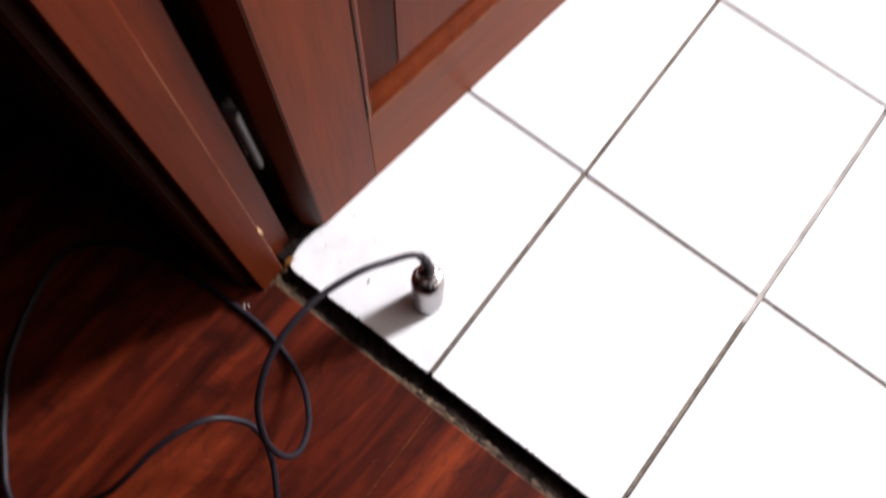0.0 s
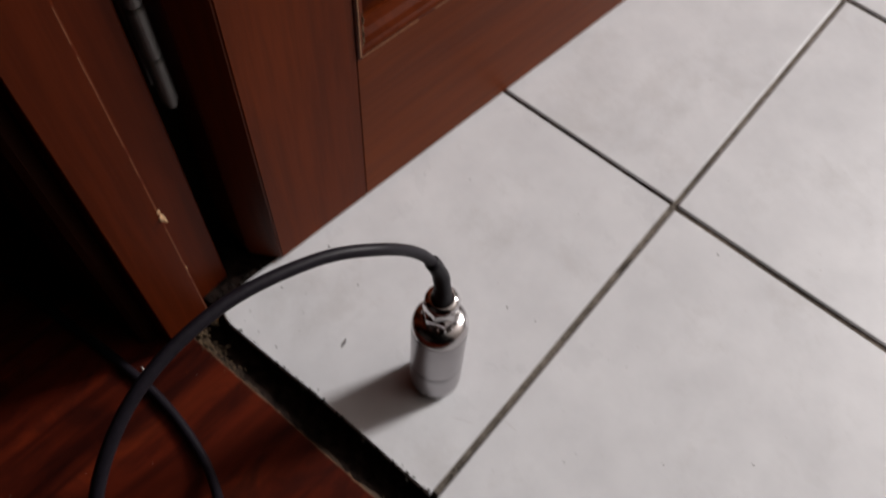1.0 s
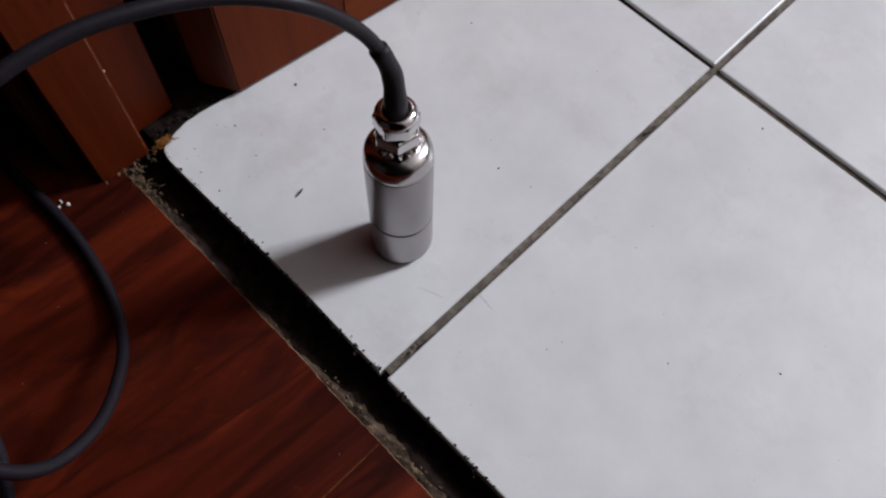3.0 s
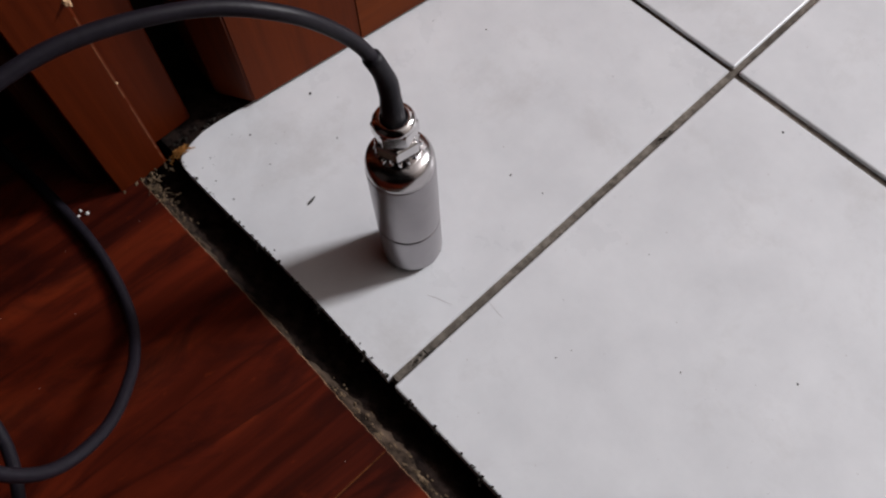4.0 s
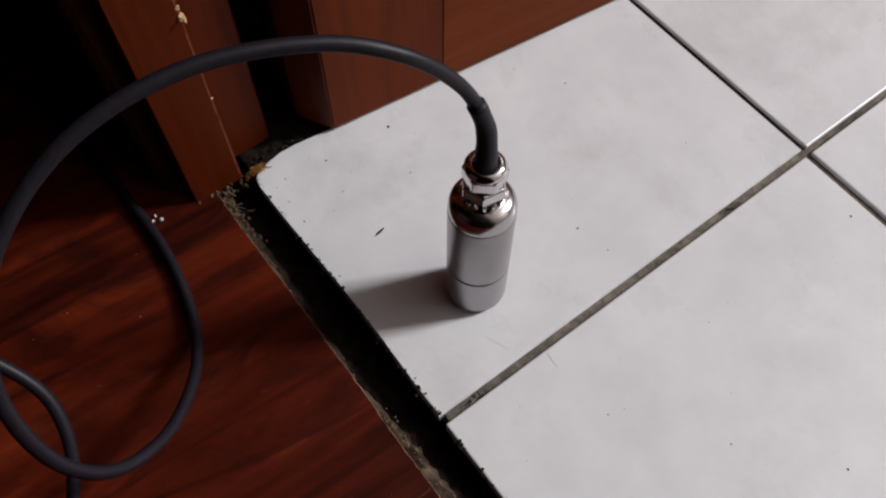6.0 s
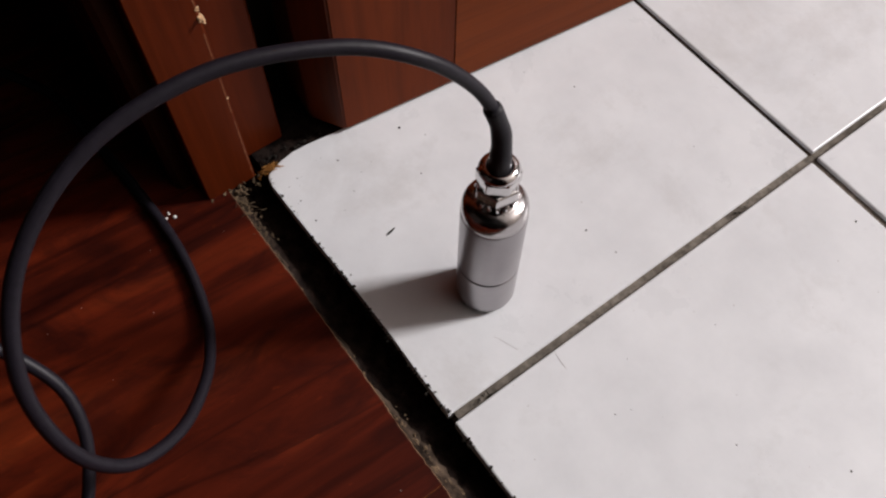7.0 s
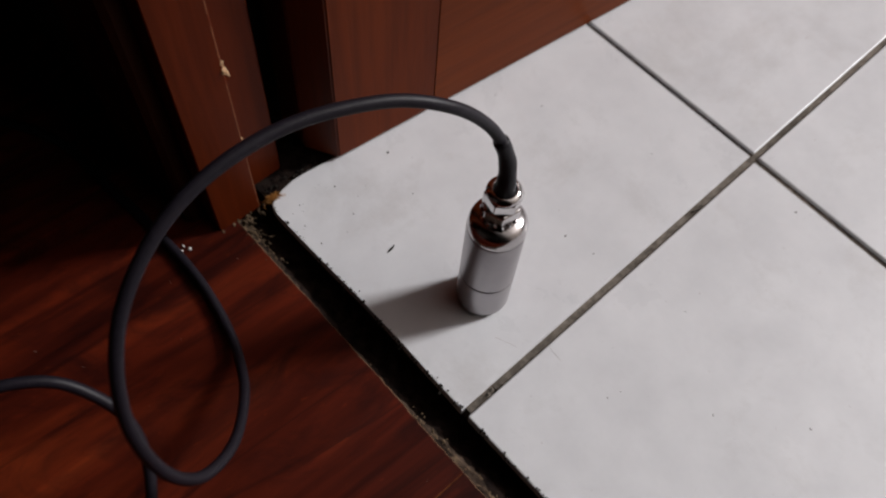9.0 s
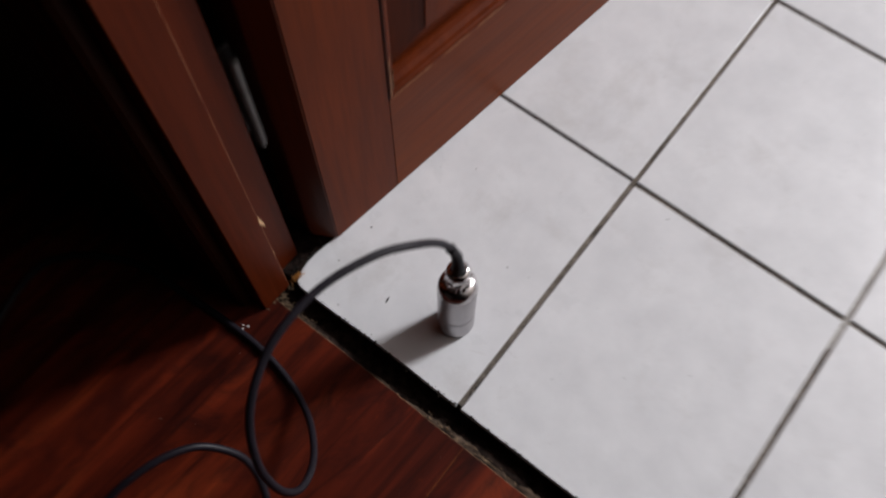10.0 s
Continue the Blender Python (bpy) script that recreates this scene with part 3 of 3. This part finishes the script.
# dusty rubble that slopes from the boards into the gap
bm = bmesh.new()
grid = []
for i in range(361):
    x = -0.169 + 0.60 * i / 360
    heap = 0.0044 + 0.0048 * min(max((x + 0.035) / 0.04, 0), 1) + 0.0030 * min(max((-0.11 - x) / 0.03, 0), 1) + 0.0035 * noise.noise(Vector((x * 55, 2.2, 0))) + 0.0016 * noise.noise(Vector((x * 210, 5.1, 0)))
    heap = max(heap, 0.0006)
    row = []
    for j in range(13):
        u = j / 12
        y = BOARD_Y - 0.0012 + heap * u
        z = 0.0004 - 0.0150 * u ** 1.6 + (0.0011 * noise.noise(Vector((x * 240, y * 240, 8))) + 0.0006 * noise.noise(Vector((x * 700, y * 700, 4)))) * (0.4 + u)
        row.append(bm.verts.new((x, y, min(z, 0.0016))))
    grid.append(row)
for p, q in zip(grid, grid[1:]):
    for j in range(12):
        bm.faces.new((p[j], q[j], q[j + 1], p[j + 1]))
tagged(part("dust_heap", bm, DUST_AND_SHADE), "grey-brown dusty rubble sloping into the gap", "rubble", kind="stuff")

# dirty mortar in the pocket between the frame, the leaf and the broken tile
bm = bmesh.new()
grid = []
for i in range(31):
    x = -0.2395 + 0.0755 * i / 30
    row = []
    for j in range(41):
        y = -0.2485 + 0.12 * j / 40
        z = -0.0014 + 0.0009 * noise.noise(Vector((x * 90, y * 90, 1))) + 0.0004 * noise.noise(Vector((x * 400, y * 400, 2)))
        row.append(bm.verts.new((x, y - (0 if j else 0.0012 * abs(noise.noise(Vector((x * 300, 0, 5))))), z)))
    row.insert(0, bm.verts.new((x, -0.2480, -0.0210)))
    grid.append(row)
for p, q in zip(grid, grid[1:]):
    for j in range(41):
        bm.faces.new((p[j], q[j], q[j + 1], p[j + 1]))
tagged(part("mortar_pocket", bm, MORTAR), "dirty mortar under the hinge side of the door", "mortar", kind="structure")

# dark grains along the tile edge and at the bottom of the gap
bm = bmesh.new()
for _ in range(360):
    x = rng.uniform(-0.166, 0.42)
    if noise.noise(Vector((x * 60, 3.1, 0))) < 0.0 and rng.random() < 0.8:
        continue
    crumb(bm, (x, EDGE_Y + rng.gauss(0.0004, 0.0006), rng.uniform(-0.0003, 0.0004)), rng.uniform(0.0003, 0.0010) * (1.5 if rng.random() < 0.12 else 1), rng)
for cx in (-0.121, -0.097, -0.069, -0.052, -0.041, -0.030, -0.019, -0.008, 0.014, 0.031, 0.058, 0.083, 0.120):
    for _ in range(11):
        crumb(bm, (cx + rng.gauss(0, 0.0018), EDGE_Y - 0.0004 + rng.gauss(0, 0.0011), rng.uniform(-0.0020, 0.0007)), rng.uniform(0.0004, 0.0011), rng)
for _ in range(50):
    y = rng.uniform(-0.246, -0.205)
    crumb(bm, (-0.1762 + rng.gauss(0, 0.0015), y, 0.0003), rng.uniform(0.0003, 0.0012), rng)
for cx, cy in ((0.0010, -0.0560), (0.0004, -0.0610), (0.0012, -0.2260), (-0.0006, -0.2330)):
    for _ in range(9):
        crumb(bm, (cx + rng.gauss(0, 0.0009), cy + rng.gauss(0, 0.0022), -0.0016 + rng.uniform(0, 0.0008)), rng.uniform(0.0003, 0.0008), rng)
tagged(part("dirt_grains", bm, SOIL), "dark grains of dirt on the tile edge", "dirt", kind="stuff")

bm = bmesh.new()
for _ in range(170):
    crumb(bm, (-0.1715 + rng.gauss(0, 0.0014), -0.2465 + rng.gauss(0, 0.0024), rng.uniform(-0.004, 0.0010)), rng.uniform(0.0004, 0.0009), rng)
for _ in range(34):
    p = Vector((-0.1712 + rng.gauss(0, 0.0012), -0.2462 + rng.gauss(0, 0.0024), rng.uniform(-0.001, 0.0012)))
    q = p + Vector((rng.uniform(-0.002, 0.004), rng.uniform(-0.001, 0.005), rng.uniform(0.000, 0.002)))
    fibre = tube(smooth_line([p, (p + q) / 2 + Vector((0, 0, 0.0010)), q], 3), rng.uniform(0.00012, 0.00028), 5)
    tmp = bpy.data.meshes.new("tmp")
    fibre.to_mesh(tmp)
    fibre.free()
    bm.from_mesh(tmp)
    bpy.data.meshes.remove(tmp)
tagged(part("foam_remnant", bm, SAWDUST), "orange remnant of foam at the tile corner", "debris", kind="stuff")

# white crumbs on the boards beside the frame
bm = bmesh.new()
for x, y, s in ((-0.1715, -0.3020, 0.0011), (-0.1755, -0.3035, 0.0010), (-0.1735, -0.3060, 0.0008)):
    crumb(bm, (x, y, BOARD_Z + s * 0.6), s, rng)
for _ in range(14):
    crumb(bm, (rng.uniform(-0.2, 0.15), rng.uniform(-0.48, -0.275), BOARD_Z + 0.0001), rng.uniform(0.00015, 0.0003), rng)
tagged(part("plaster_crumbs", bm, WHITE), "small white crumbs on the boards", "debris", kind="stuff")

# specks and a curled fleck on the tiles
bm = bmesh.new()
SPECKS = ((-0.115, -0.0745, 0.0005), (-0.0905, -0.2460, 0.0007), (0.0442, -0.1866, 0.0005), (0.1283, -0.1174, 0.0006), (0.0885, -0.1510, 0.0005), (-0.039, -0.132, 0.0007), (-0.119, -0.181, 0.0006), (0.042, -0.013, 0.0008), (-0.151, -0.173, 0.0010), (-0.020, -0.128, 0.0006), (-0.153, -0.213, 0.0008), (-0.128, -0.243, 0.0005))
for x, y, s in SPECKS:
    crumb(bm, (x, y, s * 0.3), s, rng, 0.4)
for _ in range(80):
    x, y = rng.uniform(-0.15, 0.5), rng.uniform(-0.245, 0.6)
    crumb(bm, (x, y, 0.0001), rng.uniform(0.00015, 0.00045), rng, 0.4)
for _ in range(4):
    crumb(bm, (rng.uniform(-0.162, -0.12), rng.uniform(-0.245, -0.195), 0.0001), rng.uniform(0.0002, 0.0004), rng, 0.4)
for cx, cy in ((-0.158, -0.236), (-0.150, -0.241), (-0.162, -0.222), (-0.140, -0.2445)):
    for _ in range(2):
        crumb(bm, (cx + rng.gauss(0, 0.0022), cy + rng.gauss(0, 0.0016), 0.0001), rng.uniform(0.0002, 0.0005), rng, 0.4)
for _ in range(16):
    y = rng.uniform(-0.19, 0.05)
    crumb(bm, (-0.1655 - 0.1201 * (y + 0.197) + 0.0006 + abs(rng.gauss(0, 0.0012)), y, 0.0001), rng.uniform(0.0002, 0.0006), rng, 0.5)
tagged(part("floor_specks", bm, SOIL), "dark specks of dirt scattered on the tiles", "dirt", kind="stuff")
fleck_line = smooth_line([(-0.0984, -0.2180, 0.0003), (-0.0988, -0.2160, 0.0005), (-0.0990, -0.2144, 0.0006), (-0.0999, -0.2122, 0.0003)], 5)
tagged(part("wood_fleck", tube(fleck_line, lambda s: 0.0002 + 0.00035 * math.sin(math.pi * s), 8), SOIL), "small dark curled fleck lying on a tile", "fleck")
for way, thick in (([(-0.0205, -0.2080, 0.0001), (-0.0150, -0.2055, 0.0002), (-0.0085, -0.2030, 0.0001)], 0.00006),
                   ([(0.0030, -0.1892, 0.0001), (0.0080, -0.1899, 0.0002), (0.0135, -0.1903, 0.0001)], 0.00006)):
    tagged(part("hair_fleck", tube(smooth_line(way, 5), thick, 6), HAIR), "thin grey hair lying on a tile", "fleck", "hairs on the tiles")

# chipped varnish on the edge of the stop
for z, size in ((0.1225, 0.0022), (0.1275, 0.0012), (0.069, 0.0006)):
    bm = bmesh.new()
    clod(bm, (STOP_X - 0.0004, STOP_Y - 0.0006, z), size * 0.95, rng)
    clod(bm, (STOP_X - 0.0003, STOP_Y - 0.0006, z - size * 1.1), size * 0.5, rng)
    part("chip", bm, BARE_WOOD, door_frame, "pale bare wood where the varnish is chipped")
bm = bmesh.new()
z = 0.006
while z < 0.42:
    step = rng.uniform(0.002, 0.009)
    if rng.random() < 0.85:
        w = rng.uniform(0.00005, 0.00015)
        box(STOP_X - w, STOP_X + 0.00006, STOP_Y - 0.0012 - w, STOP_Y - 0.0010, z, z + step, bm=bm)
    z += step
part("worn_edge", bm, WORN, door_frame, "pale worn edge of the stop")

# ---- the wooden floor ----
RAW_EDGE = rough_stuff("raw_board_edge", (0.09, 0.045, 0.026), (0.36, 0.22, 0.13), 180)
SEAM_DUST = rough_stuff("seam_dust", (0.05, 0.014, 0.006), (0.24, 0.09, 0.028), 300)
boards = tagged(new("floor_boards"), "red-brown varnished wooden floorboards", "floor", kind="structure")


def board(x0, x1):
    """A floorboard along y, with a slightly ragged cut end at the gap."""
    bm = bmesh.new()
    n = max(int((x1 - x0) / 0.0012), 2)
    rows = []
    for i in range(n + 1):
        x = x0 + (x1 - x0) * i / n
        rag = 0.0005 * noise.noise(Vector((x * 45, 4.2, 0))) + 0.00045 * noise.noise(Vector((x * 330, 8.2, 0)))
        if -0.02 < x < 0.20:
            rag -= 0.0006
        end = BOARD_Y + rag
        rows.append([bm.verts.new(c) for c in ((x, end - 0.0003, -0.0205), (x, end, BOARD_Z - 0.0005), (x, end - 0.00035, BOARD_Z), (x, SOUTH, BOARD_Z), (x, SOUTH, -0.0205))])
    for a, c in zip(rows, rows[1:]):
        for k in range(4):
            f = bm.faces.new((a[k], a[k + 1], c[k + 1], c[k]))
            f.material_index = 1 if k == 1 else 0
    for row in (rows[0], rows[-1]):
        bm.faces.new(row)
    return bm


SEAM, BOARD_W = 0.0224, 0.30
x = SEAM - 5 * BOARD_W
while x < ROOM_X1:
    if abs(x - SEAM) < 0.01:
        part("seam_filler", box(x - 0.0004, x + 0.0004, -1.2, BOARD_Y - 0.001, -0.01, BOARD_Z - 0.0002), SEAM_DUST, boards)
    part("board", board(max(x + 0.0003, ROOM_X0), min(x + BOARD_W - 0.0003, ROOM_X1)), PLANK, boards).data.materials.append(RAW_EDGE)
    x += BOARD_W

# ---- the tiled floor ----
PITCH_X, PITCH_Y, JOINT, TILE_T = 0.204, 0.2496, 0.0046, 0.008
tiles = tagged(part("floor_tiles", box(-0.1655, OPEN_X1, EDGE_Y + 0.003, -0.228, -0.021, -0.0022), GROUT), "white glazed ceramic floor tiles with grey joints", "floor", kind="structure")
part("joint_bed", box(-0.1660, ROOM_X1, -0.2275, WIN_Y, -0.021, -0.0022), GROUT, tiles, "grey cement joints")
part("joint_filler", box(PITCH_X - JOINT / 2 - 0.0004, PITCH_X + JOINT / 2 + 0.0004, -0.030, PITCH_Y * 0.97, -0.0030, -0.0016, 0.0003), PALE_GROUT, tiles, "cleaner pale stretch of joint")
# strip that paints the tile edge's shade into this deeper joint
part("joint_dirt", box(-0.164, -0.0015, 0.0006, 0.0026, -0.0030, -0.0019, 0.0002), DUST_AND_SHADE, tiles, "dark strip painting the shade in the joint")


def tile_mesh(w, d):
    return mesh_from("tile", box(-w / 2, w / 2, -d / 2, d / 2, -TILE_T, 0.0, 0.0009), TILE)


cache = {}
trng = random.Random(11)
j = -1
while j * PITCH_Y < WIN_Y:
    i = -1
    while i * PITCH_X < ROOM_X1:
        x0, x1 = i * PITCH_X + JOINT / 2, (i + 1) * PITCH_X - JOINT / 2
        y0, y1 = j * PITCH_Y + JOINT / 2, (j + 1) * PITCH_Y - JOINT / 2
        if j == -1:
            y0 = EDGE_Y
            if i > 2:
                y0 = WALL_N + 0.001
        y1, x0, x1 = min(y1, WIN_Y), max(x0, -0.1665), min(x1, ROOM_X1)
        if i == -1 and j == -1:
            outline = [(x1, y0), (x1, y1 + 0.0012), (-0.1675, y1 + 0.0012), (-0.1684, -0.1920), (-0.1704, -0.2070), (-0.1722, -0.2210), (-0.1726, -0.2300), (-0.1720, -0.2370), (-0.1697, -0.2446), (-0.1680, -0.2478), (-0.1658, -0.2496), (-0.1600, y0 - 0.0007), (-0.1400, y0 - 0.0005), (-0.1120, y0 + 0.0001), (-0.0850, y0 + 0.0010), (-0.0500, y0 + 0.0012), (-0.0200, y0 + 0.0004)]
            bm = profile_along_z(outline, -TILE_T, 0.0)
            bmesh.ops.bevel(bm, geom=[ed for ed in bm.edges if all(v.co.z > -0.001 for v in ed.verts)], offset=0.0007, segments=2, affect="EDGES")
            part("tile", bm, TILE, tiles, "white tile with a broken rounded corner")
            i += 1
            continue
        if (i, j) == (0, -1):
            y1 -= 0.0006
        if (i, j) == (0, 0):
            y0 -= 0.0006
        if (i, j) == (-1, 0):
            x1 += 0.0006
        key = (round(x1 - x0, 4), round(y1 - y0, 4))
        if key not in cache:
            cache[key] = tile_mesh(*key)
        ob = new("tile", cache[key])
        ob.parent = tiles
        ob.matrix_local = pose((x0 + x1) / 2, (y0 + y1) / 2, trng.uniform(-0.0002, 0.0002), trng.uniform(-0.06, 0.06), trng.uniform(-0.06, 0.06), 0)
        i += 1
    j += 1
